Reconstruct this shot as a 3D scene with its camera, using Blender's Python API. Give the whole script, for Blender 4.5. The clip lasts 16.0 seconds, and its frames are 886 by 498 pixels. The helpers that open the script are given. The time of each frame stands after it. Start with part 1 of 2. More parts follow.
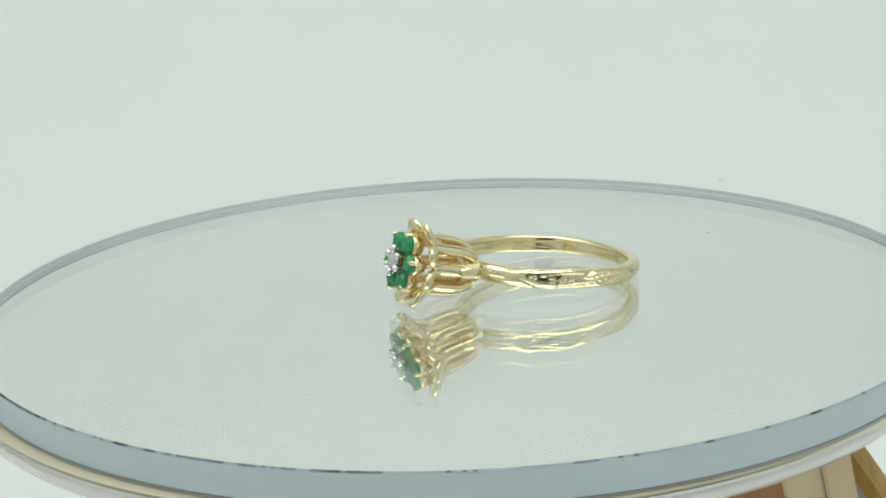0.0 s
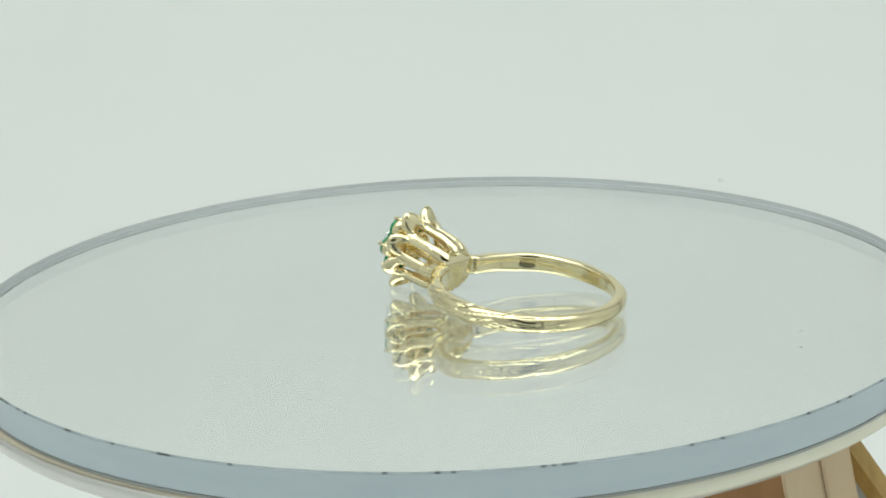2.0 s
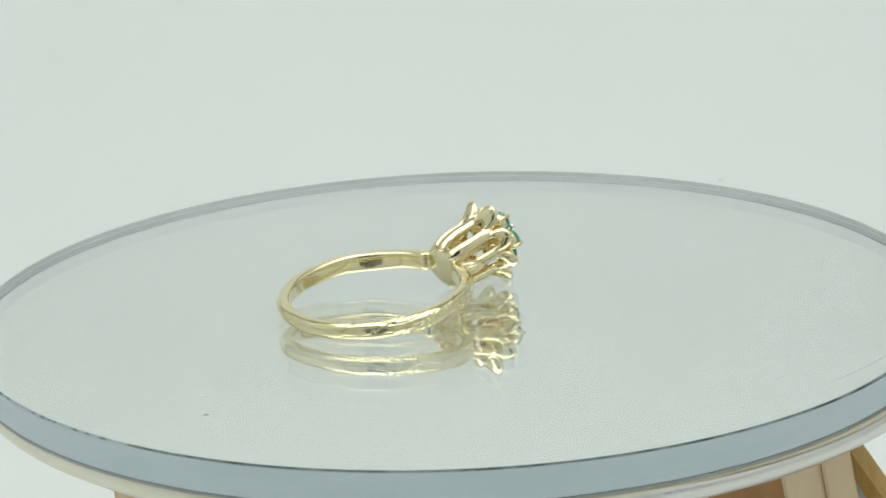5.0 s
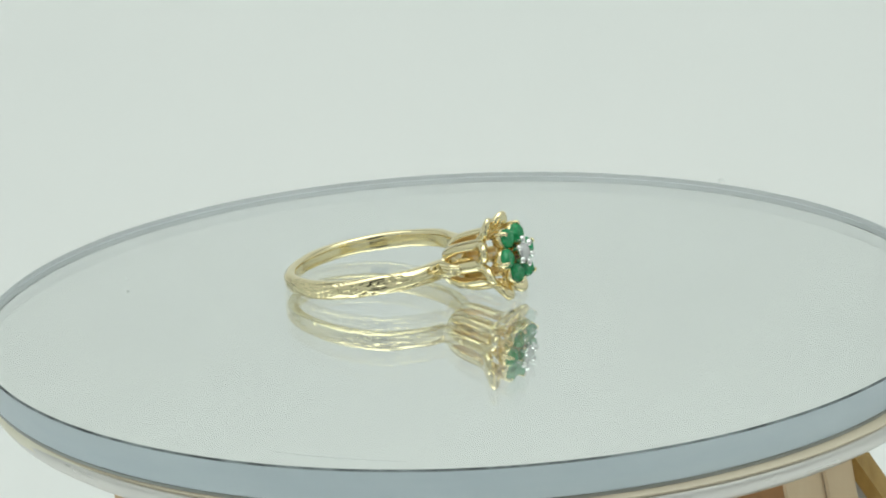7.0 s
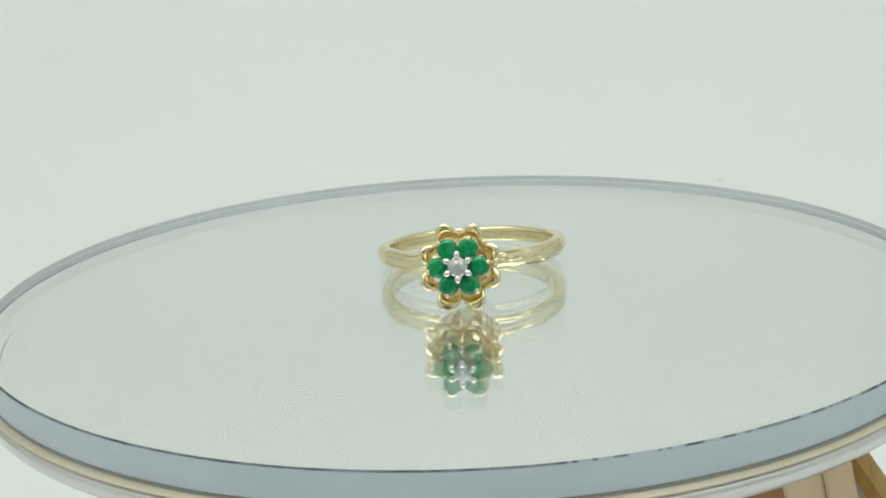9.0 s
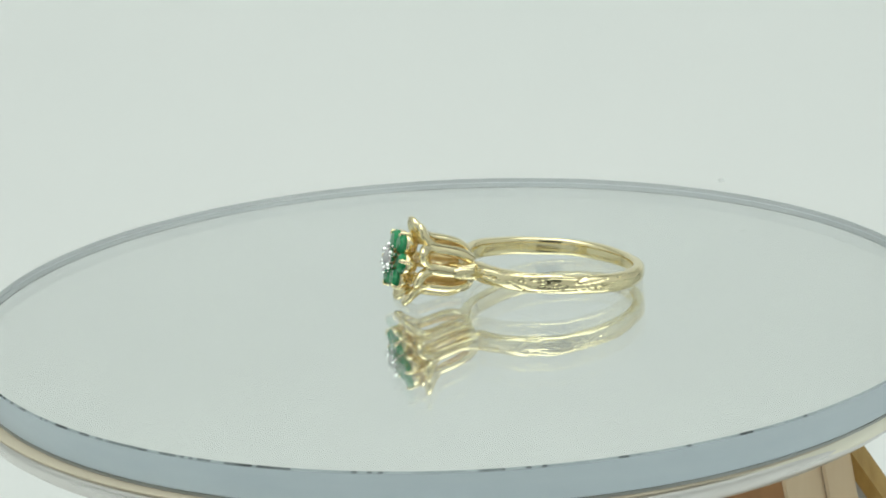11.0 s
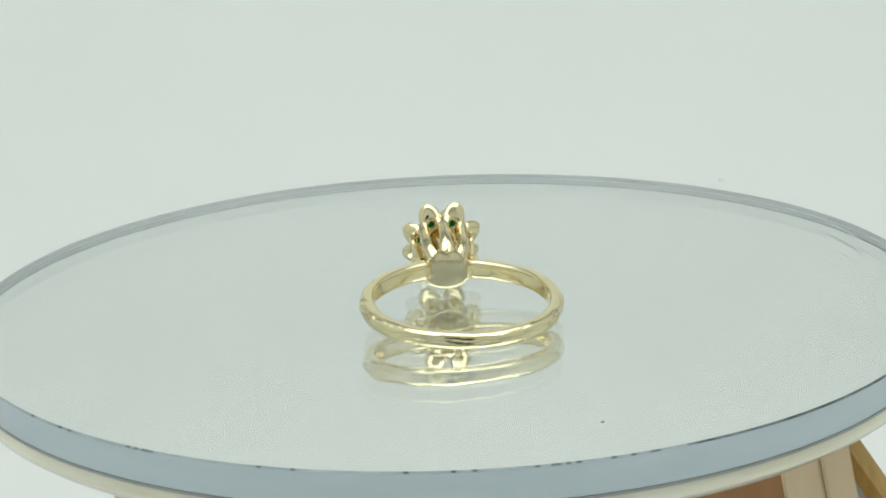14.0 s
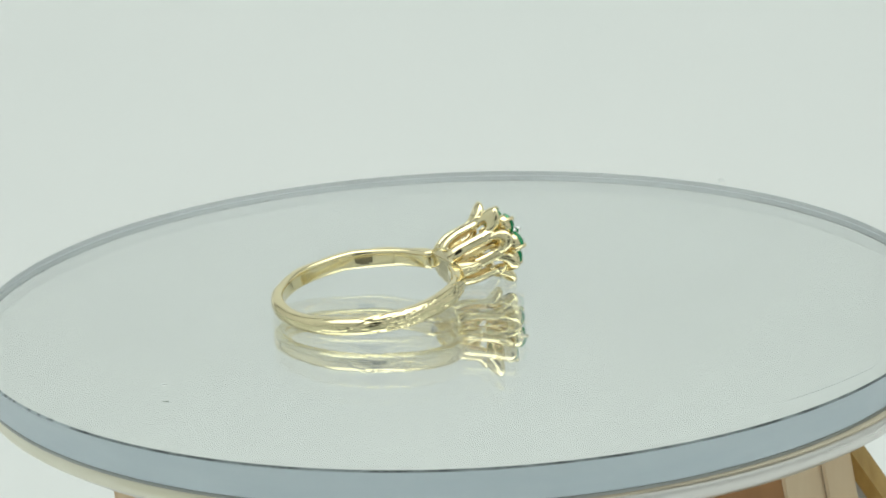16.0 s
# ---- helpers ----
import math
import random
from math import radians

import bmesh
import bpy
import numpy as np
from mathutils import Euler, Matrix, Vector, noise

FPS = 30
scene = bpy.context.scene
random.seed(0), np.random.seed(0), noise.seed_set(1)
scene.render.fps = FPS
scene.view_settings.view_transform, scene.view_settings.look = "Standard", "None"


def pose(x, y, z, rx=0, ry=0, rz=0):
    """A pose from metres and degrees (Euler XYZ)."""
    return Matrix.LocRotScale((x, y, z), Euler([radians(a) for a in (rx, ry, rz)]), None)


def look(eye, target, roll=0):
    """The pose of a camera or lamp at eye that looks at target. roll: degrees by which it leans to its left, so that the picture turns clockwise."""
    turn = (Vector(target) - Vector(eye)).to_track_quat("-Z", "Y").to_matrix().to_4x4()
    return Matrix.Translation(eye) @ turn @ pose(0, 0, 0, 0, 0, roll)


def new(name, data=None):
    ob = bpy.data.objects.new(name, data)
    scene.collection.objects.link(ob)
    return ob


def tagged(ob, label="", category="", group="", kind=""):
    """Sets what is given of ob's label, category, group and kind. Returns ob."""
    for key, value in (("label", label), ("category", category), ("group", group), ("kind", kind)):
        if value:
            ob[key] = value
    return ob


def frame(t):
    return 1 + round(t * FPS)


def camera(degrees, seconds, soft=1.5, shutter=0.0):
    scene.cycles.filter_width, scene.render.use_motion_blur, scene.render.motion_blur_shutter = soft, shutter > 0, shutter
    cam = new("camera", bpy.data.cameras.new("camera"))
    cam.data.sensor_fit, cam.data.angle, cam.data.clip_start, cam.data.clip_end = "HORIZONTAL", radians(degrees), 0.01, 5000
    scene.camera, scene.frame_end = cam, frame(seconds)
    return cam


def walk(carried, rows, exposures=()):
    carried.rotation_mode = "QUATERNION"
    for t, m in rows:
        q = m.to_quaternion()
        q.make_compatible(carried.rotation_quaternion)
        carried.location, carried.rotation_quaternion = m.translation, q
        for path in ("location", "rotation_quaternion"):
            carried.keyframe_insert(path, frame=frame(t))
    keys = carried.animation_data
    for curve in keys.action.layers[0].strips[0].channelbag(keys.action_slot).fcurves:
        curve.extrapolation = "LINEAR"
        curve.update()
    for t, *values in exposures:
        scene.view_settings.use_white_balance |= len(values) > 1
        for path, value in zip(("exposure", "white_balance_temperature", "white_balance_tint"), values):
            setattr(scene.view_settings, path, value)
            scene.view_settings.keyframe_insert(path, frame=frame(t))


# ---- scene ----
MM = 0.001
TOP = 0.075                    # height of the mirror's upper face over the table
RAD = 0.050                    # radius of the mirror disc
GLASS = 3.2 * MM
SPIN = -0.5852                 # radians a second, clockwise from above
cam = camera(23.4, 16.0, soft=1.95)
EYE = (0.0, -0.21350, TOP + 0.06543)
AIM = (-0.00580, 0.96175, -0.27386)
here = look(EYE, [e + a for e, a in zip(EYE, AIM)], -2.64)
walk(cam, [(0.0, here), (16.0, here)], exposures=[(0.0, 0.0, 6500, 10), (16.0, 0.0, 6500, 10)])

# ---- light ----
scene.cycles.max_bounces, scene.cycles.glossy_bounces, scene.cycles.transmission_bounces = 24, 16, 16
world = bpy.data.worlds.new("world")
scene.world = world
world.use_nodes = True
world.node_tree.nodes["Background"].inputs[0].default_value = (0.86, 1.0, 0.92, 1)
world.node_tree.nodes["Background"].inputs[1].default_value = 0.05


def softbox(name, where, target, sx, sy, watts):
    d = bpy.data.lights.new(name, "AREA")
    d.shape, d.size, d.size_y, d.energy, d.color = "RECTANGLE", sx, sy, watts, (0.915, 1.0, 0.955)
    ob = new(name, d)
    ob.matrix_world = look(where, target)
    return ob


softbox("softbox_lamp", (-0.245, -0.10, 0.69), (-0.20, -0.08, 0.0), 0.46, 0.80, 2.0)
softbox("softbox_lamp", (0.245, -0.10, 0.69), (0.20, -0.08, 0.0), 0.46, 0.80, 2.0)


# ---- materials ----
def material(name):
    m = bpy.data.materials.new(name)
    m.use_nodes = True
    nt = m.node_tree
    return m, nt, nt.nodes["Principled BSDF"]


def node(nt, kind, **sets):
    n = nt.nodes.new(kind)
    for k, v in sets.items():
        n.inputs[k.replace("_", " ")].default_value = v
    return n


def coords(nt, scale=(1, 1, 1)):
    tc = nt.nodes.new("ShaderNodeTexCoord")
    mp = nt.nodes.new("ShaderNodeMapping")
    mp.inputs["Scale"].default_value = scale
    nt.links.new(tc.outputs["Object"], mp.inputs["Vector"])
    return mp.outputs["Vector"]


def noise_tex(nt, vec, scale, detail=4.0, rough=0.55):
    n = node(nt, "ShaderNodeTexNoise", Scale=scale, Detail=detail, Roughness=rough)
    nt.links.new(vec, n.inputs["Vector"])
    return n.outputs["Fac"]


def ramp(nt, fac, stops):
    r = nt.nodes.new("ShaderNodeValToRGB")
    while len(r.color_ramp.elements) < len(stops):
        r.color_ramp.elements.new(0.5)
    for e, (p, c) in zip(r.color_ramp.elements, stops):
        e.position, e.color = p, (*c, 1) if len(c) == 3 else c
    nt.links.new(fac, r.inputs["Fac"])
    return r.outputs["Color"]


def bump(nt, bsdf, fac, strength, dist):
    b = node(nt, "ShaderNodeBump", Strength=strength, Distance=dist)
    nt.links.new(fac, b.inputs["Height"])
    nt.links.new(b.outputs["Normal"], bsdf.inputs["Normal"])


def grey(v):
    return (v, v, v)


def paper_material():
    m, nt, b = material("white_paper")
    v = coords(nt)
    nt.links.new(ramp(nt, noise_tex(nt, v, 6.0, 2.0), [(0.3, (0.78, 0.79, 0.78)), (0.7, (0.81, 0.81, 0.80))]), b.inputs["Base Color"])
    b.inputs["Roughness"].default_value = 0.9
    bump(nt, b, noise_tex(nt, v, 900.0, 3.0), 0.05, 0.0002)
    return m


def gold_material(name, col, rough, streak=0.0):
    m, nt, b = material(name)
    v = coords(nt)
    b.inputs["Metallic"].default_value = 1.0
    dark = tuple(c * 0.93 for c in col)
    nt.links.new(ramp(nt, noise_tex(nt, v, 700.0, 4.0), [(0.3, dark), (0.7, col)]), b.inputs["Base Color"])
    nt.links.new(ramp(nt, noise_tex(nt, v, 1500.0, 4.0), [(0.3, grey(rough * 0.6)), (0.7, grey(rough * 1.5))]), b.inputs["Roughness"])
    if streak:
        bump(nt, b, noise_tex(nt, v, 650.0, 3.0), streak, 0.00012)
    return m


def glass_material(name, col, rough, ior):
    m, nt, b = material(name)
    b.inputs["Base Color"].default_value = (*col, 1)
    b.inputs["Roughness"].default_value = rough
    b.inputs["IOR"].default_value = ior
    b.inputs["Transmission Weight"].default_value = 1.0
    return m


def emerald_material():
    m, nt, b = material("emerald")
    v = coords(nt)
    nt.links.new(ramp(nt, noise_tex(nt, v, 1900.0, 6.0, 0.65), [(0.32, (0.004, 0.27, 0.08)), (0.52, (0.012, 0.50, 0.17)), (0.70, (0.10, 0.66, 0.32))]), b.inputs["Base Color"])
    b.inputs["Roughness"].default_value = 0.06
    b.inputs["IOR"].default_value = 1.58
    b.inputs["Transmission Weight"].default_value = 0.42
    return m


def rim_material():
    # ground glass edge with a cool cast and faint dirt
    m, nt, b = material("ground_glass_edge")
    v = coords(nt, (60, 60, 300))
    nt.links.new(ramp(nt, noise_tex(nt, v, 1.5, 4.0), [(0.3, (0.70, 0.785, 0.855)), (0.7, (0.76, 0.84, 0.90))]), b.inputs["Base Color"])
    b.inputs["Roughness"].default_value = 0.35
    b.inputs["IOR"].default_value = 1.5
    b.inputs["Transmission Weight"].default_value = 0.42
    return m


def chip_material(name, dark, light):
    # tiny chamfer, in places chipped and dirty
    m, nt, b = material(name)
    f = noise_tex(nt, coords(nt), 260.0, 5.0, 0.7)
    nt.links.new(ramp(nt, f, [(0.40, dark), (0.60, light)]), b.inputs["Base Color"])
    b.inputs["Roughness"].default_value = 0.5
    return m


def plain_metal(name, col, rough):
    m, nt, b = material(name)
    v = coords(nt, (1, 1, 12))
    b.inputs["Metallic"].default_value = 1.0
    b.inputs["Base Color"].default_value = (*col, 1)
    nt.links.new(ramp(nt, noise_tex(nt, v, 60.0, 5.0), [(0.3, grey(rough * 0.6)), (0.7, grey(rough * 1.5))]), b.inputs["Roughness"])
    bump(nt, b, noise_tex(nt, v, 120.0, 3.0), 0.12, 0.0003)
    return m


def mirror_material():
    m, nt, b = material("silver_backing")
    b.inputs["Metallic"].default_value = 1.0
    b.inputs["Base Color"].default_value = (0.965, 0.98, 0.975, 1)
    b.inputs["Roughness"].default_value = 0.0
    return m


def film_material():
    # thin haze of dust and polish on the glass
    m, nt, b = material("dusty_film")
    nt.nodes.remove(b)
    mix = nt.nodes.new("ShaderNodeMixShader")
    clear = nt.nodes.new("ShaderNodeBsdfTransparent")
    dust = node(nt, "ShaderNodeBsdfDiffuse", Color=(0.80, 0.82, 0.82, 1))
    f = ramp(nt, noise_tex(nt, coords(nt), 90.0, 3.0), [(0.3, grey(0.045)), (0.7, grey(0.062))])
    nt.links.new(f, mix.inputs[0])
    nt.links.new(clear.outputs[0], mix.inputs[1])
    nt.links.new(dust.outputs[0], mix.inputs[2])
    nt.links.new(mix.outputs[0], nt.nodes["Material Output"].inputs["Surface"])
    return m


def wood_material(name, a, c):
    m, nt, b = material(name)
    v = coords(nt, (1, 1, 0.06))
    f = noise_tex(nt, v, 420.0, 6.0, 0.6)
    nt.links.new(ramp(nt, f, [(0.3, a), (0.7, c)]), b.inputs["Base Color"])
    b.inputs["Roughness"].default_value = 0.5
    bump(nt, b, f, 0.2, 0.0003)
    return m


def plain(name, col, rough):
    m, nt, b = material(name)
    v = coords(nt)
    nt.links.new(ramp(nt, noise_tex(nt, v, 80.0, 4.0), [(0.3, tuple(c * 0.9 for c in col)), (0.7, col)]), b.inputs["Base Color"])
    b.inputs["Roughness"].default_value = rough
    return m


PAPER = paper_material()
GOLD = gold_material("yellow_gold", (0.905, 0.795, 0.505), 0.08, 0.03)
POLISHED = gold_material("polished_gold", (0.90, 0.80, 0.54), 0.2)
BARK_GOLD = gold_material("bark_gold", (0.905, 0.795, 0.505), 0.08)
# rough gold, its ochre tint standing in for light bounced inside the cup
CAST_BOUNCE_GOLD = gold_material("unpolished_bounce_gold", (0.92, 0.72, 0.36), 0.42, 0.12)
WHITE_GOLD = gold_material("white_gold", (0.90, 0.90, 0.89), 0.10, 0.1)
EMERALD = emerald_material()
DIAMOND = glass_material("diamond", (1, 1, 1), 0.01, 2.4)
DIAMOND.node_tree.nodes["Principled BSDF"].inputs["Transmission Weight"].default_value = 0.5
CLEAR = glass_material("clear_glass", (0.985, 0.995, 0.99), 0.0, 1.6)
RIM = rim_material()
CHIP = chip_material("chipped_edge", (0.04, 0.05, 0.055), (0.19, 0.22, 0.23))
CHAMFER = chip_material("ground_chamfer", (0.30, 0.35, 0.37), (0.40, 0.45, 0.47))
SILVER = mirror_material()
BACKING = plain("grey_paint", (0.44, 0.45, 0.44), 0.6)
NICKEL = plain_metal("polished_nickel", (0.75, 0.73, 0.71), 0.32)
PALE_BRASS = plain_metal("pale_brass", (0.88, 0.85, 0.74), 0.6)
WOOD = wood_material("pale_wood", (0.78, 0.58, 0.37), (0.86, 0.68, 0.46))
GOLD_WOOD = wood_material("golden_wood", (0.40, 0.23, 0.06), (0.60, 0.39, 0.13))
OCHRE = plain("ochre_gasket", (0.64, 0.56, 0.43), 0.7)
# flat grey for the panel that imitates shade beside the leg
SHADE_GREY = plain("shade_grey", (0.70, 0.71, 0.70), 0.7)
FILM = film_material()
FLECK = plain("dust", (0.80, 0.81, 0.80), 0.8)
SCRATCHED = plain("scratched_glass", (0.60, 0.63, 0.63), 0.6)
GRIT = plain("grit", (0.80, 0.81, 0.80), 0.8)
SPECK = (0.0635, 0.2775, 0.0142)
# orange-brown wood with the front board's shade put into its colour
SHADED_WOOD = wood_material("shaded_orange_wood", (0.36, 0.17, 0.06), (0.46, 0.23, 0.09))
BLACK = plain("black_plastic", (0.012, 0.012, 0.013), 0.4)


# ---- mesh helpers ----
def part(name, bm, mats, parent=None, label="", smooth=True):
    me = bpy.data.meshes.new(name)
    bm.to_mesh(me)
    bm.free()
    for m in mats if isinstance(mats, (list, tuple)) else [mats]:
        me.materials.append(m)
    if smooth:
        for p in me.polygons:
            p.use_smooth = True
    ob = new(name, me)
    if parent:
        ob.parent = parent
    if label:
        ob["label"] = label
    return ob


def lathe(bm, profile, n=128, slots=None, closed=False):
    """Turns (radius, height) pairs round z."""
    rings = []
    for r, z in profile:
        rings.append([bm.verts.new((r * math.cos(2 * math.pi * i / n), r * math.sin(2 * math.pi * i / n), z)) for i in range(n)])
    k = len(rings)
    for j in range(k if closed else k - 1):
        a, b = rings[j], rings[(j + 1) % k]
        for i in range(n):
            f = bm.faces.new((a[i], a[(i + 1) % n], b[(i + 1) % n], b[i]))
            f.material_index = slots[j] if slots else 0
    return rings


def tube(bm, points, widths, heights, ups, n=12, closed=False, caps=True, flat=False):
    """A swept ellipse, or half ellipse over a flat: half width across, half height along the up vectors."""
    rings = []
    k = len(points)
    for i, p in enumerate(points):
        a = points[(i - 1) % k] if closed or i else points[i]
        b = points[(i + 1) % k] if closed or i < k - 1 else points[i]
        d = (b - a).normalized()
        side = d.cross(ups[i]).normalized()
        up = side.cross(d).normalized()
        ring = []
        for j in range(n):
            c, s = math.cos(2 * math.pi * j / n), math.sin(2 * math.pi * j / n)
            if flat and s < 0:                       # the lower side is a flat with soft corners
                c, s = math.copysign(abs(c) ** 0.6, c), -abs(s) ** 0.45
            ring.append(bm.verts.new(p + side * (widths[i] * c) + up * (heights[i] * s)))
        rings.append(ring)
    for i in range(k if closed else k - 1):
        a, b = rings[i], rings[(i + 1) % k]
        for j in range(n):
            bm.faces.new((a[j], a[(j + 1) % n], b[(j + 1) % n], b[j]))
    if caps and not closed:
        bm.faces.new(rings[0][::-1])
        bm.faces.new(rings[-1])
    bmesh.ops.recalc_face_normals(bm, faces=bm.faces)
    return rings


def box(bm, x0, x1, y0, y1, z0, z1, bevel=0.0):
    made = bmesh.ops.create_cube(bm, size=1.0, matrix=Matrix.LocRotScale(((x0 + x1) / 2, (y0 + y1) / 2, (z0 + z1) / 2), None, (x1 - x0, y1 - y0, z1 - z0)))
    if bevel:
        edges = list({e for v in made["verts"] for e in v.link_edges})
        bmesh.ops.bevel(bm, geom=edges, offset=bevel, segments=2, affect="EDGES")


def sweep_profile():
    """Back wall and table in one bent sheet: (y, z) pairs."""
    pts = [(-0.60, 0.0), (0.20, 0.0)]
    for i in range(1, 13):
        a = math.pi / 2 * i / 12
        pts.append((0.20 + 0.22 * math.sin(a), 0.22 - 0.22 * math.cos(a)))
    pts.append((0.42, 0.72))
    return pts


# ---- the tent ----
def build_tent():
    bm = bmesh.new()
    rows = []
    for y, z in sweep_profile():
        rows.append([bm.verts.new((x, y, z)) for x in (-0.5, -0.25, 0.0, 0.25, 0.5)])
    for a, b in zip(rows, rows[1:]):
        for i in range(4):
            bm.faces.new((a[i], a[i + 1], b[i + 1], b[i]))
    sheet = part("backdrop", bm, PAPER)
    mod = sheet.modifiers.new("thick", "SOLIDIFY")
    mod.thickness, mod.offset = 0.002, -1
    tagged(sheet, "seamless white paper sweep under and behind the stand", "backdrop", kind="structure")
    for name, box_at in (("wall_west", (-0.51, -0.503, -0.6, 0.43, 0, 0.72)), ("wall_east", (0.503, 0.51, -0.6, 0.43, 0, 0.72)),
                         ("wall_south", (-0.51, 0.51, -0.607, -0.601, 0, 0.72)), ("ceiling", (-0.51, 0.51, -0.607, 0.43, 0.722, 0.73))):
        bm = bmesh.new()
        box(bm, *box_at)
        tagged(part(name, bm, PAPER, smooth=False), "plain white fabric side of a photo tent", "tent wall", kind="structure")


build_tent()


# ---- turntable ----
def build_mirror():
    thing = new("mirror_disc")
    tagged(thing, "round back-silvered glass mirror with a chipped blue-grey edge", "mirror")
    bm = bmesh.new()
    c = 0.17 * MM
    prof = [(RAD - c, 0), (RAD, -c), (RAD, -GLASS + c), (RAD - c, -GLASS)]
    rings = lathe(bm, prof, 720, [1, 2, 2])
    # one half of the edge is chipped dark almost all along, the rest only here and there
    dice, dark = random.Random(4), False
    bm.faces.ensure_lookup_table()
    for i in range(720):
        deg = i / 2
        share, run = (0.995, 0.4) if 40 < deg < 220 else (0.5, 0.65) if 220 <= deg < 272 else (0.13, 0.8)
        if dice.random() < run:
            dark = dice.random() < share
        bm.faces[i].material_index = 4 if dark else 1
    f = bm.faces.new(rings[0])
    f.material_index = 0
    f = bm.faces.new(rings[-1][::-1])
    f.material_index = 3
    bmesh.ops.recalc_face_normals(bm, faces=bm.faces)
    glass = part("glass", bm, [CLEAR, CHAMFER, RIM, SILVER, CHIP], thing, "thick clear glass, silvered beneath", smooth=False)
    bm = bmesh.new()
    lathe(bm, [(0.0005, -GLASS - 0.05 * MM), (RAD - 0.12 * MM, -GLASS - 0.05 * MM), (RAD - 0.12 * MM, -GLASS - 0.3 * MM), (0.0005, -GLASS - 0.3 * MM)], 128)
    part("backing", bm, BACKING, thing, "grey protective paint coat", smooth=False)
    bm = bmesh.new()
    bm.faces.new(lathe(bm, [(RAD - 0.4 * MM, 0.006 * MM), (RAD - 0.3 * MM, 0.004 * MM)], 128)[0])
    bmesh.ops.recalc_face_normals(bm, faces=bm.faces)
    part("dust_film", bm, FILM, thing, "faint haze of dust on glass", smooth=False)
    for x, y, s in ((29.0, 24.2, 0.19),):
        bm = bmesh.new()
        bmesh.ops.create_icosphere(bm, subdivisions=2, radius=1.0, matrix=Matrix.Translation((x * MM, y * MM, 0.01 * MM)) @ Matrix.Diagonal((s * 1.6 * MM, s * MM, 0.02 * MM, 1)))
        part("dust_fleck", bm, GRIT, thing, "grey dust fleck")
    # a long hairline scratch near the edge, thinning out at both ends
    bm = bmesh.new()
    rows = []
    for i in range(25):
        q = i / 24
        a, r, w = radians(123.5 + 15 * q), (47.1 + 1.05 * q) * MM, 0.09 * math.sin(math.pi * (0.04 + 0.92 * q)) * MM
        rows.append([bm.verts.new((k * math.cos(a), k * math.sin(a), 0.009 * MM)) for k in (r - w, r + w)])
    for x, y in zip(rows, rows[1:]):
        bm.faces.new((x[0], x[1], y[1], y[0]))
    part("scratch", bm, SCRATCHED, thing, "fine hairline scratch in the glass")
    return thing


def build_platter():
    thing = new("turntable_platter")
    tagged(thing, "polished nickel turntable platter with rounded rim under the mirror", "turntable")
    z = -GLASS - 0.3 * MM
    # a pale collar true to the mirror, and a thick bullnosed rim that sits off centre
    off = Matrix.Translation((-1.0 * MM, -0.46 * MM, 0))
    prof = [(0.001, z), (RAD - 0.7 * MM, z), (RAD - 0.42 * MM, z - 0.06 * MM), (RAD - 0.34 * MM, z - 0.25 * MM), (RAD - 0.32 * MM, z - 1.2 * MM), (RAD - 0.45 * MM, z - 1.5 * MM), (0.001, z - 1.5 * MM)]
    bm = bmesh.new()
    lathe(bm, prof, 256)
    bmesh.ops.recalc_face_normals(bm, faces=bm.faces)
    part("collar", bm, PALE_BRASS, thing, "pale brass collar")
    prof = [(0.001, z - 0.12 * MM), (RAD - 0.9 * MM, z - 0.16 * MM)]
    prof += [(RAD - 0.7 * MM + 0.85 * math.cos(a) * MM, z - 0.95 * MM + (0.74 if a > 0 else 1.35) * math.sin(a) * MM) for a in [1.4 - 0.22 * k for k in range(14)]]
    prof += [(RAD - 4.0 * MM, z - 2.5 * MM), (0.001, z - 2.5 * MM)]
    bm = bmesh.new()
    lathe(bm, prof, 256)
    bmesh.ops.recalc_face_normals(bm, faces=bm.faces)
    bmesh.ops.transform(bm, matrix=off, verts=bm.verts)
    part("rim", bm, NICKEL, thing, "polished nickel bullnose rim")
    prof = [(RAD - 3.0 * MM, z - 0.03 * MM), (RAD + 0.02 * MM, z - 0.03 * MM), (RAD + 0.10 * MM, z - 0.06 * MM), (RAD + 0.14 * MM, z - 0.14 * MM), (RAD + 0.12 * MM, z - 0.24 * MM), (RAD - 3.0 * MM, z - 0.24 * MM)]
    bm = bmesh.new()
    lathe(bm, prof, 256)
    bmesh.ops.recalc_face_normals(bm, faces=bm.faces)
    bmesh.ops.transform(bm, matrix=off, verts=bm.verts)
    part("gasket", bm, OCHRE, thing, "thin ochre gasket line")
    bm = bmesh.new()
    lathe(bm, [(0.001, z - 2.5 * MM), (0.012, z - 2.5 * MM), (0.012, -0.0125), (0.001, -0.0125)], 48)
    bmesh.ops.recalc_face_normals(bm, faces=bm.faces)
    part("hub", bm, NICKEL, thing, smooth=False)
    return thing


MIRROR = build_mirror()
PLATTER = build_platter()


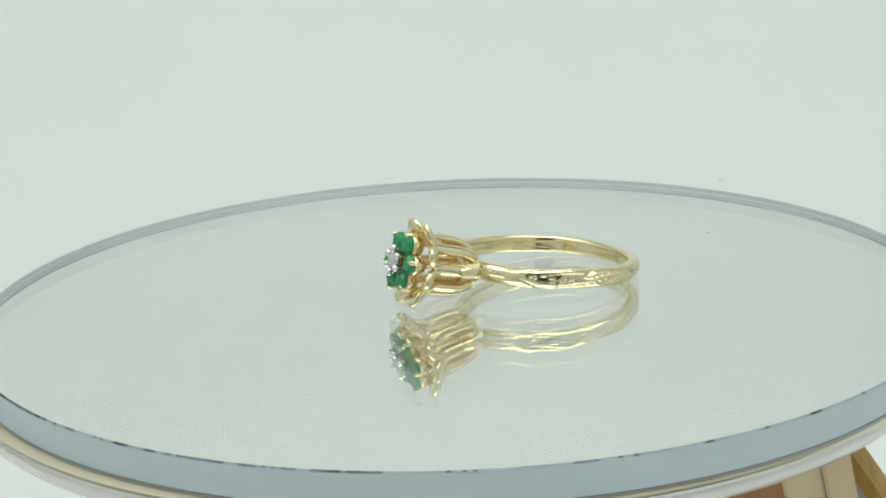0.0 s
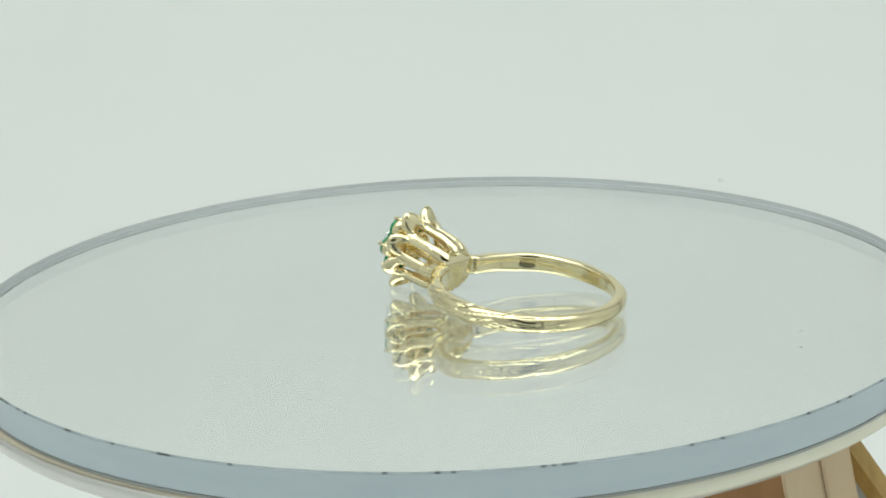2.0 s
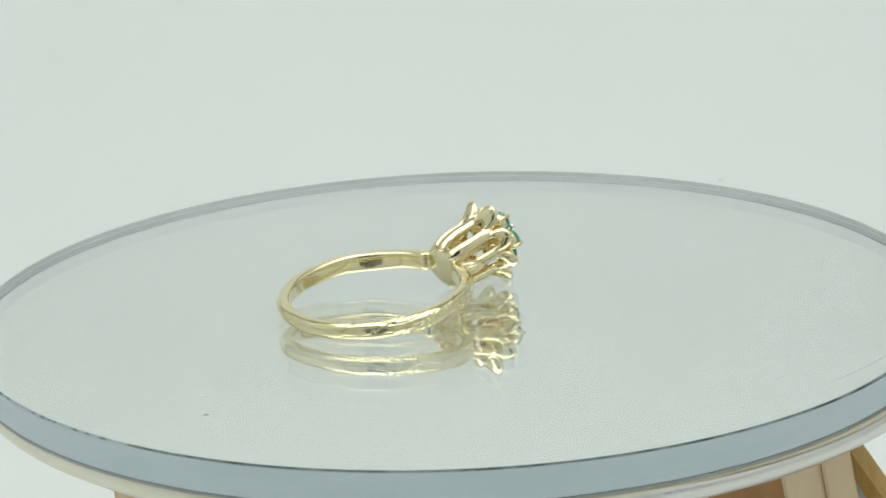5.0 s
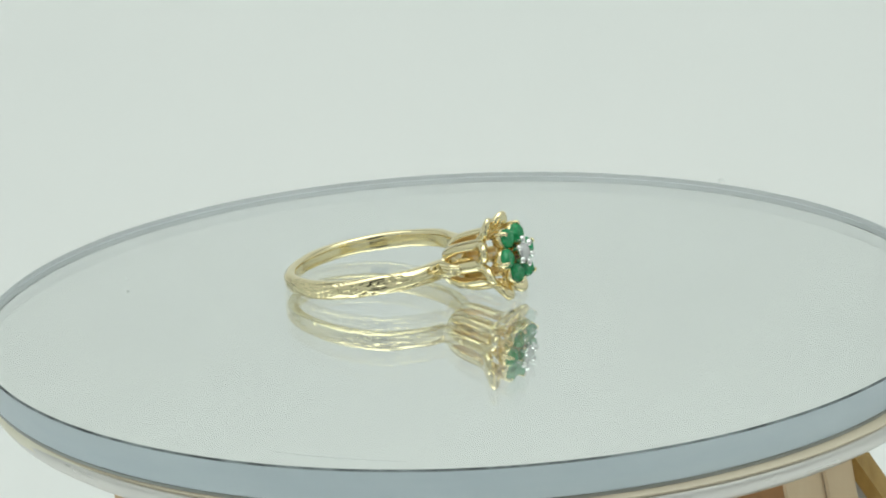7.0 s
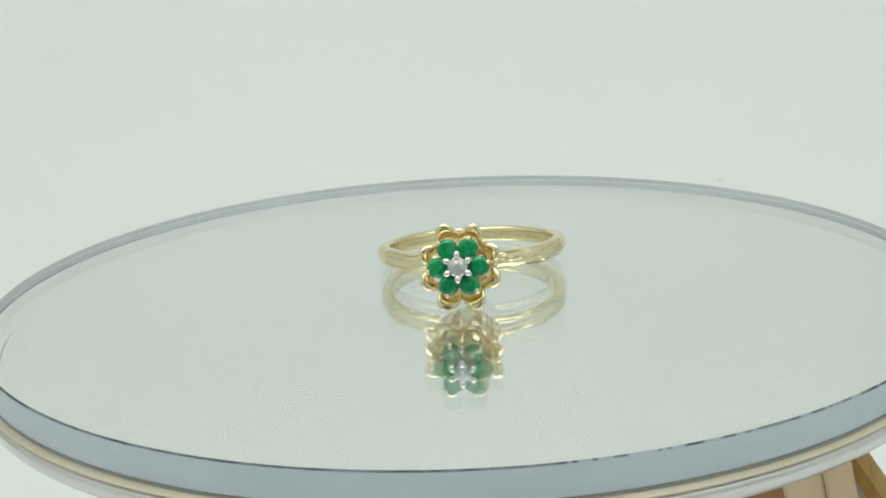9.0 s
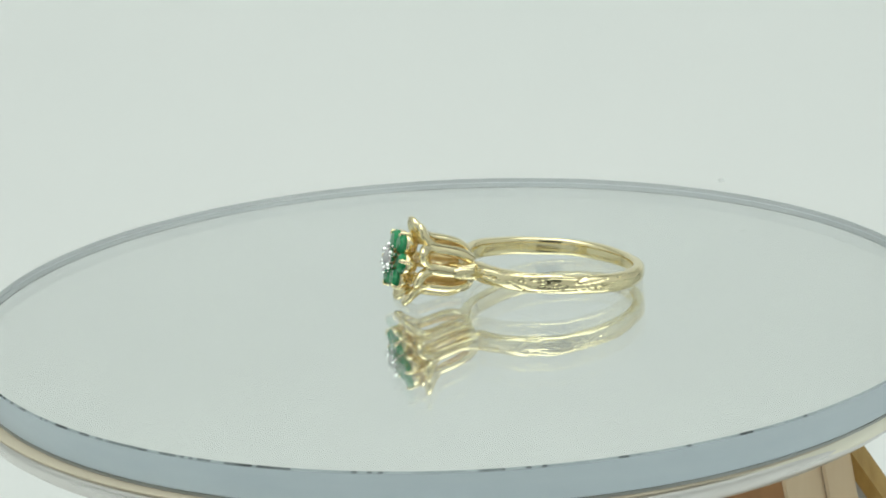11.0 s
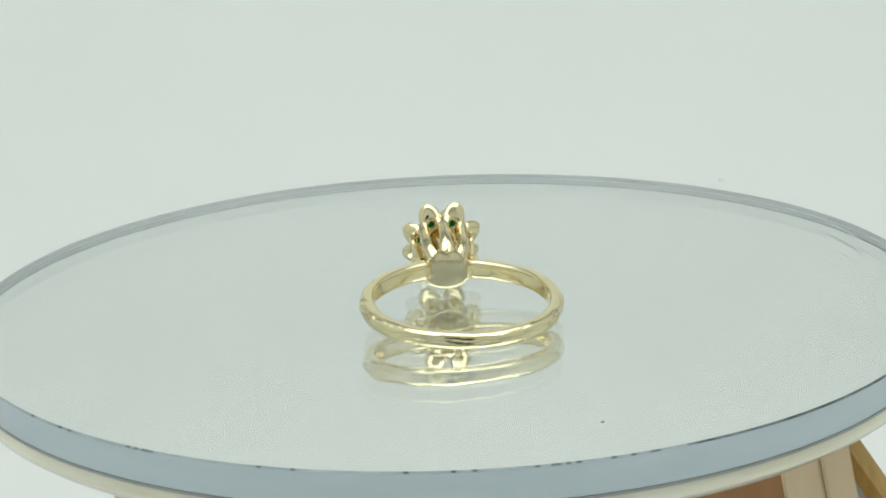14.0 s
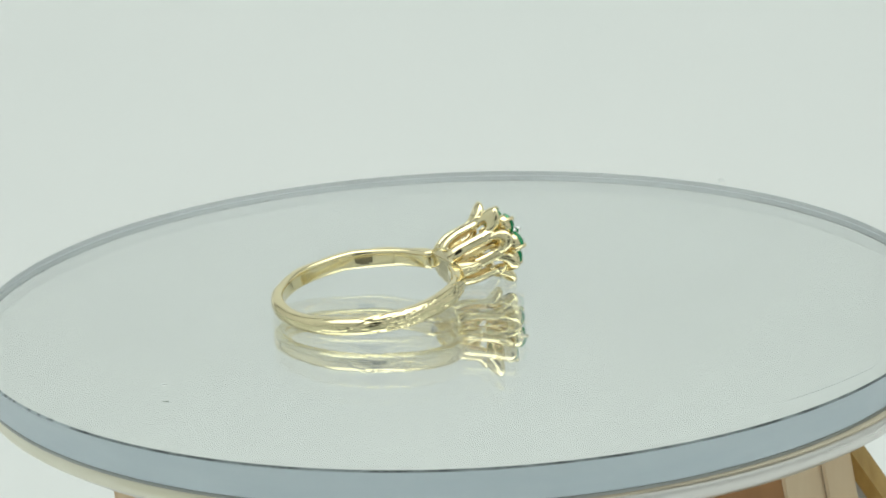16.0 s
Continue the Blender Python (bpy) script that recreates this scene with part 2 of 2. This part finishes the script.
# ---- stand ----
def build_stand():
    thing = new("wooden_stand")
    tagged(thing, "pale wooden box stand carrying the turntable", "stand")
    top = TOP - 0.0125
    high = TOP - 0.0064
    bm = bmesh.new()
    box(bm, -0.0288, 0.0275, -0.0270, 0.030, top - 0.004, top, 0.0004)
    part("top_board", bm, WOOD, thing, smooth=False)
    # the front board's shade is in its wood colour; the back board shares it
    for name, b, m in (("front_board", (-0.0290, 0.0300, -0.0288, -0.0272, 0, high - 0.0008), SHADED_WOOD),
                       ("back_board", (-0.0295, 0.0283, 0.0302, 0.034, 0, top - 0.0005), SHADED_WOOD),
                       ("side_board", (-0.0326, -0.0292, -0.0290, 0.034, 0, high - 0.001), WOOD),
                       ("corner_post", (0.0285, 0.0323, -0.0293, -0.022, 0, high), WOOD),
                       ("corner_post", (0.03236, 0.0352, -0.0295, -0.022, 0, high), WOOD)):
        bm = bmesh.new()
        box(bm, *b, 0.00025)
        if name == "corner_post":                    # the posts splay outwards
            for v in bm.verts:
                v.co.x += (high - v.co.z) * 0.17
        part(name, bm, m, thing, smooth=False)
    # leaning leg, and a thin grey panel added as the shade behind it
    head, foot = Vector((0.0343, -0.0262, TOP - 0.0064)), Vector((0.0785, -0.0262, 0.0))
    bm = bmesh.new()
    tube(bm, [head, foot], [0.0013] * 2, [0.0014] * 2, [Vector((0, 1, 0))] * 2, 4)
    part("leg", bm, GOLD_WOOD, thing, "leaning golden-brown wooden leg", smooth=False)
    bm = bmesh.new()
    tri = [(0.0350, head.z - 0.001), (foot.x - 0.001, 0.0), (0.0350, 0.0)]
    a = [bm.verts.new((x, -0.0235, z)) for x, z in tri]
    c = [bm.verts.new((x, -0.0220, z)) for x, z in tri]
    bm.faces.new(a)
    bm.faces.new(c[::-1])
    for i in range(3):
        bm.faces.new((a[i], c[i], c[(i + 1) % 3], a[(i + 1) % 3]))
    bmesh.ops.recalc_face_normals(bm, faces=bm.faces)
    part("shade_panel", bm, SHADE_GREY, thing, "grey panel added in place of shade behind the leg", smooth=False)
    return thing


def build_speck():
    bm = bmesh.new()
    bmesh.ops.create_icosphere(bm, subdivisions=2, radius=1.0, matrix=Matrix.Translation(SPECK) @ Matrix.Diagonal((0.0008, 0.0006, 0.0009, 1)))
    tagged(part("dust_speck", bm, FLECK), "tiny grey dust speck on the white backdrop", "speck")


build_stand()
build_speck()


# ---- the ring: local x runs from the hole's centre to the flower, z is the finger's axis ----
BACK = 10.15 * MM              # outer radius of the shank
BASE = 9.45 * MM               # where the flower's base plate stands
# the flower nods up from the shank's plane and a little to one side
NOD = Matrix.Translation((BASE, 0.10 * MM, -0.28 * MM)) @ Matrix.Rotation(radians(-1.6), 4, "Z") @ Matrix.Rotation(radians(-9.1), 4, "Y") @ Matrix.Translation((-BASE, 0, 0))


def build_shank(thing):
    bm = bmesh.new()
    pts, ws, hs, ups, turns = [], [], [], [], []
    n = 600
    a0 = radians(16)
    for i in range(n + 1):
        a = a0 + (2 * math.pi - 2 * a0) * i / n
        side = min(1.0, abs(math.pi - a) / (math.pi - a0))
        wall = 1.38 + 0.03 * math.sin(9 * a) + 0.2 * max(0, side - 0.75) * 4
        high = 1.62 + 0.36 * min(1.0, side * 1.5) ** 0.8 + 0.03 * math.sin(7 * a + 1.0)
        mid = BACK - wall / 2 * MM
        sway = 0.06 * math.sin(5 * a + 0.7) + 0.02 * math.sin(11 * a)
        pts.append(Vector((mid * math.cos(a) * (1 - 0.03 * max(0.0, -math.cos(a)) ** 1.5), mid * math.sin(a), sway * MM * side)))
        ws.append(high / 2 * MM)
        hs.append(wall / 2 * MM)
        ups.append(Vector((math.cos(a), math.sin(a), 0)))
        turns.append(a)
    # both ends run on up the flower's side ribs and thin out there
    for end, sg in ((0, 1), (-1, -1)):
        steps = []
        x0, y0 = pts[end].x, abs(pts[end].y)
        for k in range(1, 21):
            q = k / 20
            steps.append((Vector((x0 + (BASE + 2.3 * MM - x0) * q, sg * (y0 + (2.98 * MM - y0) * min(1, q * 1.6)), pts[end].z * (1 - q))),
                          ws[end] * (1 - 0.45 * q), hs[end] * (1 - 0.45 * q), Vector((0.25 * (1 - q), sg, 0)).normalized(), turns[end] - sg * 0.25 * q))
        for p, w, hh, u, tt in steps:
            at = 0 if end == 0 else len(pts)
            pts.insert(at, p), ws.insert(at, w), hs.insert(at, hh), ups.insert(at, u), turns.insert(at, tt)
    rings = tube(bm, pts, ws, hs, ups, 64, flat=True)
    # bark: long twisting facets and thin slanting furrows on the outer side, softer towards the back
    noise.seed_set(3)
    for i, ring in enumerate(rings):
        a = turns[i]
        side = min(1.0, abs(math.pi - a) / (math.pi - a0))
        out = ups[i]
        for v in ring:
            rel = v.co - pts[i]
            o = rel.dot(out) / hs[i]
            if o > -0.3:
                w = rel.z / MM
                warp = 0.5 * noise.noise(Vector((a * 3.0, w * 0.8, 5.0)))
                q = Vector((a * 2.3 + warp, w * 2.9 + 1.1 * math.sin(a * 2.0) + warp, 0.3))
                g = noise.noise(q)
                groove = -max(0.0, 1 - abs(g) / 0.10) ** 1.2
                facet = noise.noise(Vector((a * 3.2 + w * 0.5, w * 1.1 - a * 1.5, 9.0)))
                fine = noise.noise(Vector((a * 7.0, w * 5.0 + a * 2.0, 2.0)))
                amp = min(1.0, (o + 0.3) / 0.5) * (0.42 + 0.75 * min(1.0, side * 1.6))
                v.co += out * MM * amp * (0.24 * groove * min(1.0, side * 2.2) + 0.15 * facet + 0.03 * fine * max(0.0, side - 0.35))
                v.co.z += MM * amp * 0.07 * facet
    return part("shank", bm, BARK_GOLD, thing, "bark-textured gold band, smooth inside")


# tulip outline: (height over the base plate, radius)
TULIP = [(-0.1, 1.95), (0.4, 2.30), (1.2, 2.66), (2.3, 2.86), (3.5, 2.92), (4.5, 2.97), (5.25, 3.12), (5.85, 3.55), (6.2, 4.08), (6.42, 4.58), (6.5, 4.95)]


def tulip(s):
    x = max(0.0, min(1.04, s)) * (len(TULIP) - 2)
    i = min(int(x), len(TULIP) - 2)
    k = x - i
    p = [Vector(TULIP[max(0, min(len(TULIP) - 1, j))]) for j in (i - 1, i, i + 1, i + 2)]
    return 0.5 * (2 * p[1] + (p[2] - p[0]) * k + (2 * p[0] - 5 * p[1] + 4 * p[2] - p[3]) * k * k + (3 * p[1] - p[0] - 3 * p[2] + p[3]) * k ** 3)


def on_tulip(s, ang, lift=0.0):
    h, r = tulip(s)
    r += lift
    return Vector((BASE + h * MM, r * MM * math.cos(ang), r * MM * math.sin(ang)))


def build_petal(thing, phi, long):
    """A pointed arch: half of each rib beside it, and a broad curled tip over a tall slot."""
    bm = bmesh.new()
    half, n = radians(22.5), 20
    edges = []
    for i in range(18):                              # up the rib: seam, slot's edge, thickness, inner depth, joined to the next petal
        k = i / 18
        edges.append((0.64 * k, half * 1.004, 0.09 + 0.42 * k, half * (0.10 + 0.37 * min(1.0, 2.0 * k) ** 0.75), 0.31 + 0.05 * math.sin(math.pi * k), 2.0, 1.0))
    for i in range(21):                              # round the tip
        a = math.pi / 2 * i / 20
        q = math.sin(a)
        edges.append((0.64 + (0.37 + long) * q, half * (1.004 - q ** 1.7 * 1.004) ** 0.70, 0.51 + 0.15 * q, half * 0.47 * math.cos(a), 0.31 + 0.05 * q, 2.0 - 0.6 * q, max(0.0, 1 - q / 0.30)))
    rows = [(*e, -1) for e in edges] + [(*e, 1) for e in edges[-2::-1]]
    rings = []
    for s, w, si, wi, th, front, joined, sg in rows:
        a, b = on_tulip(s, phi + sg * w), on_tulip(si, phi + sg * wi)
        sm = (s + si) / 2
        out = (on_tulip(sm, phi + sg * (w + wi) / 2, 0.2) - on_tulip(sm, phi + sg * (w + wi) / 2)).normalized()
        slope = tulip(min(1, sm + 0.03)) - tulip(sm - 0.03)
        out = (out * slope.x + Vector((-slope.y, 0, 0))).normalized()
        ring = []
        for j in range(n):
            full, part_way = 2 * math.pi * j / n, math.pi * j / (n - 1)
            c = math.cos(full)
            across = (1 - math.copysign(abs(c) ** 0.85, c)) / 2 * (1 - joined) + math.sin(part_way) ** 0.9 * joined
            rise = math.sin(full) * (1 - joined) + math.cos(part_way) * joined
            ring.append(bm.verts.new(a + (b - a) * across + out * (th * MM * rise * (1.0 if rise > 0 else front))))
        rings.append((ring, joined))
    for i, ((x, jx), (y, jy)) in enumerate(zip(rings, rings[1:])):
        for j in range(n):
            if j == n - 1 and jx > 0.6 and jy > 0.6:
                continue
            f = bm.faces.new((x[j], x[(j + 1) % n], y[(j + 1) % n], y[j]))
            f.material_index = int(j >= n // 2 and not 15 < i < len(rings) - 17)      # the inner side is left as cast, bounced light put into its colour
    bm.faces.new(rings[0][0])
    bm.faces.new(rings[-1][0][::-1])
    bmesh.ops.recalc_face_normals(bm, faces=bm.faces)
    petal = part("petal", bm, [GOLD, CAST_BOUNCE_GOLD], thing)
    petal.matrix_basis = NOD
    return petal


def build_base(thing):
    bm = bmesh.new()
    prof = [(0.02 + 0.14 * i, -0.12) for i in range(16)] + [(2.28, -0.11), (2.38, -0.07), (2.40, 0.04), (2.38, 0.15), (2.15, 0.4), (1.7, 0.55), (1.2, 0.7), (0.02, 1.0)]
    rings = lathe(bm, [(r * MM, h * MM) for r, h in prof], 96)
    for ring in rings[15:20]:
        for i, v in enumerate(ring):
            k = 1 + 0.025 * math.cos(16 * 2 * math.pi * i / 96)
            v.co.x *= k
            v.co.y *= k
    bmesh.ops.recalc_face_normals(bm, faces=bm.faces)
    bmesh.ops.transform(bm, matrix=Matrix.Translation((BASE, 0, 0)) @ Matrix.Rotation(math.pi / 2, 4, "Y"), verts=bm.verts)
    # a slight dome, its upper edge sloped back
    for ring in rings[:19]:
        for v in ring:
            z = v.co.z / MM
            v.co.y, v.co.z = v.co.y * 1.07, v.co.z * 0.93
            v.co.x += (-0.22 + 0.025 * z * z + max(0.0, z - 1.25) * 0.75) * MM
    plate = part("base_plate", bm, POLISHED, thing, "flat polished gold base of the flower")
    plate.matrix_basis = NOD
    return plate


def gem_mesh(r, table, crown, pav, girdle, n=8):
    """A round faceted stone, table up along x."""
    bm = bmesh.new()
    def ring(rad, h, off, k):
        return [bm.verts.new((h, rad * math.cos(2 * math.pi * (i + off) / k), rad * math.sin(2 * math.pi * (i + off) / k))) for i in range(k)]
    top = ring(r * table, crown, 0.0, n)
    star = ring(r * (table + 1) / 2 * 1.02, girdle + (crown - girdle) * 0.6, 0.5, n)
    gir = ring(r, girdle, 0.0, 2 * n)
    gi2 = ring(r * 0.97, -girdle, 0.0, 2 * n)
    bm.faces.new(top)
    cul = bm.verts.new((-pav, 0, 0))
    for i in range(n):
        j = (i + 1) % n
        bm.faces.new((top[i], star[i], top[j]))
        bm.faces.new((top[i], gir[2 * i], star[i]))
        bm.faces.new((star[i], gir[2 * i], gir[2 * i + 1]))
        bm.faces.new((star[i], gir[2 * i + 1], gir[(2 * i + 2) % (2 * n)]))
        bm.faces.new((star[i], gir[(2 * i + 2) % (2 * n)], top[j]))
    for i in range(2 * n):
        j = (i + 1) % (2 * n)
        bm.faces.new((gir[i], gi2[i], gi2[j], gir[j]))
        bm.faces.new((gi2[i], cul, gi2[j]))
    bmesh.ops.recalc_face_normals(bm, faces=bm.faces)
    return bm


FACE = BASE + 7.55 * MM        # level of the emeralds' girdles
HEART = FACE + 0.38 * MM      # level of the white centre


def bead(bm, p, r, d=None, long=1.0):
    q = (d or Vector((1, 0, 0))).to_track_quat("Z", "Y").to_matrix().to_4x4()
    bmesh.ops.create_icosphere(bm, subdivisions=2, radius=1.0, matrix=Matrix.Translation(p) @ q @ Matrix.Diagonal((r, r, r * long, 1)))


def build_flower(thing):
    # gallery: a wire ring and a stem that carry six open tapered cups
    bm = bmesh.new()
    x = Matrix.Rotation(math.pi / 2, 4, "Y")
    lathe(bm, [((1.5 + 0.24 * math.cos(a)) * MM, 0.24 * math.sin(a) * MM) for a in [2 * math.pi * q / 10 for q in range(10)]], 48, closed=True)
    bmesh.ops.recalc_face_normals(bm, faces=bm.faces)
    bmesh.ops.transform(bm, matrix=Matrix.Translation((FACE - 1.3 * MM, 0, 0)) @ x, verts=bm.verts)
    pts = [Vector((BASE + h * MM, 0, 0)) for h in (0.3, 3.0, 5.4, 6.4, 6.8)]
    wide = [w * MM for w in (0.6, 0.45, 0.5, 1.25, 1.3)]
    tube(bm, pts, wide, wide, [Vector((0, 0, 1))] * 5, 16)
    part("gallery", bm, GOLD, thing).matrix_basis = NOD
    for k in range(6):
        a = math.pi / 3 * k
        c = Vector((FACE, 2.14 * MM * math.cos(a), 2.14 * MM * math.sin(a)))
        bm = bmesh.new()
        prof = [(0.40, -1.35), (0.72, -1.35), (1.04, -0.55), (1.10, -0.14), (1.03, -0.04), (0.94, -0.2), (0.55, -1.2)]
        lathe(bm, [(r * MM, h * MM) for r, h in prof], 32, closed=True)
        bmesh.ops.recalc_face_normals(bm, faces=bm.faces)
        bmesh.ops.transform(bm, matrix=Matrix.Translation(c) @ x, verts=bm.verts)
        # outer prong, bent over the stone
        o = Vector((0, math.cos(a + 0.12), math.sin(a + 0.12)))
        foot = Vector((FACE, 0, 0))
        ps = [foot + o * 2.9 * MM + Vector((-1.4 * MM, 0, 0)), foot + o * 3.22 * MM + Vector((-0.4 * MM, 0, 0)), foot + o * 3.16 * MM + Vector((0.45 * MM, 0, 0)), foot + o * 2.9 * MM + Vector((0.62 * MM, 0, 0))]
        tube(bm, ps, [0.2 * MM, 0.2 * MM, 0.22 * MM, 0.18 * MM], [0.18 * MM, 0.19 * MM, 0.19 * MM, 0.13 * MM], [o] * 4, 10)
        setting = part("setting", bm, GOLD, thing)
        setting.matrix_basis = NOD
        bm = gem_mesh(1.03 * MM, 0.66, 0.55 * MM, 0.75 * MM, 0.24 * MM)
        bmesh.ops.transform(bm, matrix=Matrix.Translation(c) @ Matrix.Rotation(0.3 * k, 4, "X"), verts=bm.verts)
        part("emerald", bm, EMERALD, setting, "round faceted green emerald", smooth=False)
    # raised white centre with six beaded claws
    bm = bmesh.new()
    lathe(bm, [(r * MM, h * MM) for r, h in ((0.5, -1.0), (0.62, -1.0), (0.92, 0.45), (0.98, 0.62), (0.82, 0.66), (0.6, 0.2))], 36, closed=True)
    bmesh.ops.recalc_face_normals(bm, faces=bm.faces)
    bmesh.ops.transform(bm, matrix=Matrix.Translation((HEART, 0, 0)) @ x, verts=bm.verts)
    crown = part("centre_setting", bm, WHITE_GOLD, thing, "white gold setting in the flower's centre")
    crown.matrix_basis = NOD
    for k in range(6):
        a = math.pi / 3 * (k + 0.5)
        o = Vector((0, math.cos(a), math.sin(a)))
        bm = bmesh.new()
        bead(bm, Vector((HEART + 0.74 * MM, 0, 0)) + o * 1.22 * MM, 0.35 * MM, o, 1.3)
        ps = [Vector((HEART - 0.6 * MM, 0, 0)) + o * 0.85 * MM, Vector((HEART + 0.3 * MM, 0, 0)) + o * 1.2 * MM, Vector((HEART + 0.7 * MM, 0, 0)) + o * 1.2 * MM]
        tube(bm, ps, [0.2 * MM] * 3, [0.2 * MM] * 3, [o] * 3, 8)
        part("claw", bm, WHITE_GOLD, crown)
    bm = gem_mesh(0.84 * MM, 0.45, 0.36 * MM, 0.75 * MM, 0.03 * MM)
    bmesh.ops.transform(bm, matrix=Matrix.Translation((HEART + 0.68 * MM, 0, 0)), verts=bm.verts)
    part("diamond", bm, DIAMOND, crown, "small round brilliant diamond", smooth=False)


def build_ring():
    thing = new("flower_ring")
    tagged(thing, "yellow gold flower ring with emeralds and a diamond on mirror", "ring")
    build_shank(thing)
    build_base(thing)
    for k in range(8):
        build_petal(thing, math.pi / 8 + math.pi / 4 * k, (-0.06, -0.01, 0.02, -0.05, -0.05, 0.05, 0.04, -0.06)[k])
    build_flower(thing)
    return thing


RING = build_ring()


def build_camera_front():
    # black lens and body, seen only as small dark marks in the gold
    thing = new("photo_camera")
    thing.matrix_world = here
    tagged(thing, "black photo camera before the white tent", "camera")
    bm = bmesh.new()
    lathe(bm, [(0.001, 0.004), (0.022, 0.004), (0.027, 0.006), (0.027, 0.05), (0.001, 0.05)], 48)
    bmesh.ops.recalc_face_normals(bm, faces=bm.faces)
    part("lens", bm, BLACK, thing)
    bm = bmesh.new()
    box(bm, -0.07, 0.07, -0.045, 0.06, 0.05, 0.085, 0.006)
    box(bm, -0.035, 0.035, 0.055, 0.10, 0.045, 0.085, 0.008)
    part("body", bm, BLACK, thing)


build_camera_front()


def turn(t):
    return Matrix.Translation((0, 0, TOP)) @ Matrix.Rotation(SPIN * t, 4, "Z") @ Matrix.Translation((0.17 * MM, -0.814 * MM, 0)) @ Matrix.Rotation(0.0053, 4, (-1, 0.06, 0))


def motions():
    times = [0.5 * i for i in range(33)]
    lie = Matrix.Translation((9.24 * MM, 4.52 * MM, 1.87 * MM)) @ Matrix.Rotation(radians(206.87), 4, "Z") @ Matrix.Rotation(radians(-6.1), 4, "Y") @ Matrix.Rotation(radians(1.6), 4, "X")
    walk(MIRROR, [(t, turn(t)) for t in times])
    walk(PLATTER, [(t, turn(t)) for t in times])
    walk(RING, [(t, turn(t) @ lie) for t in times])


motions()
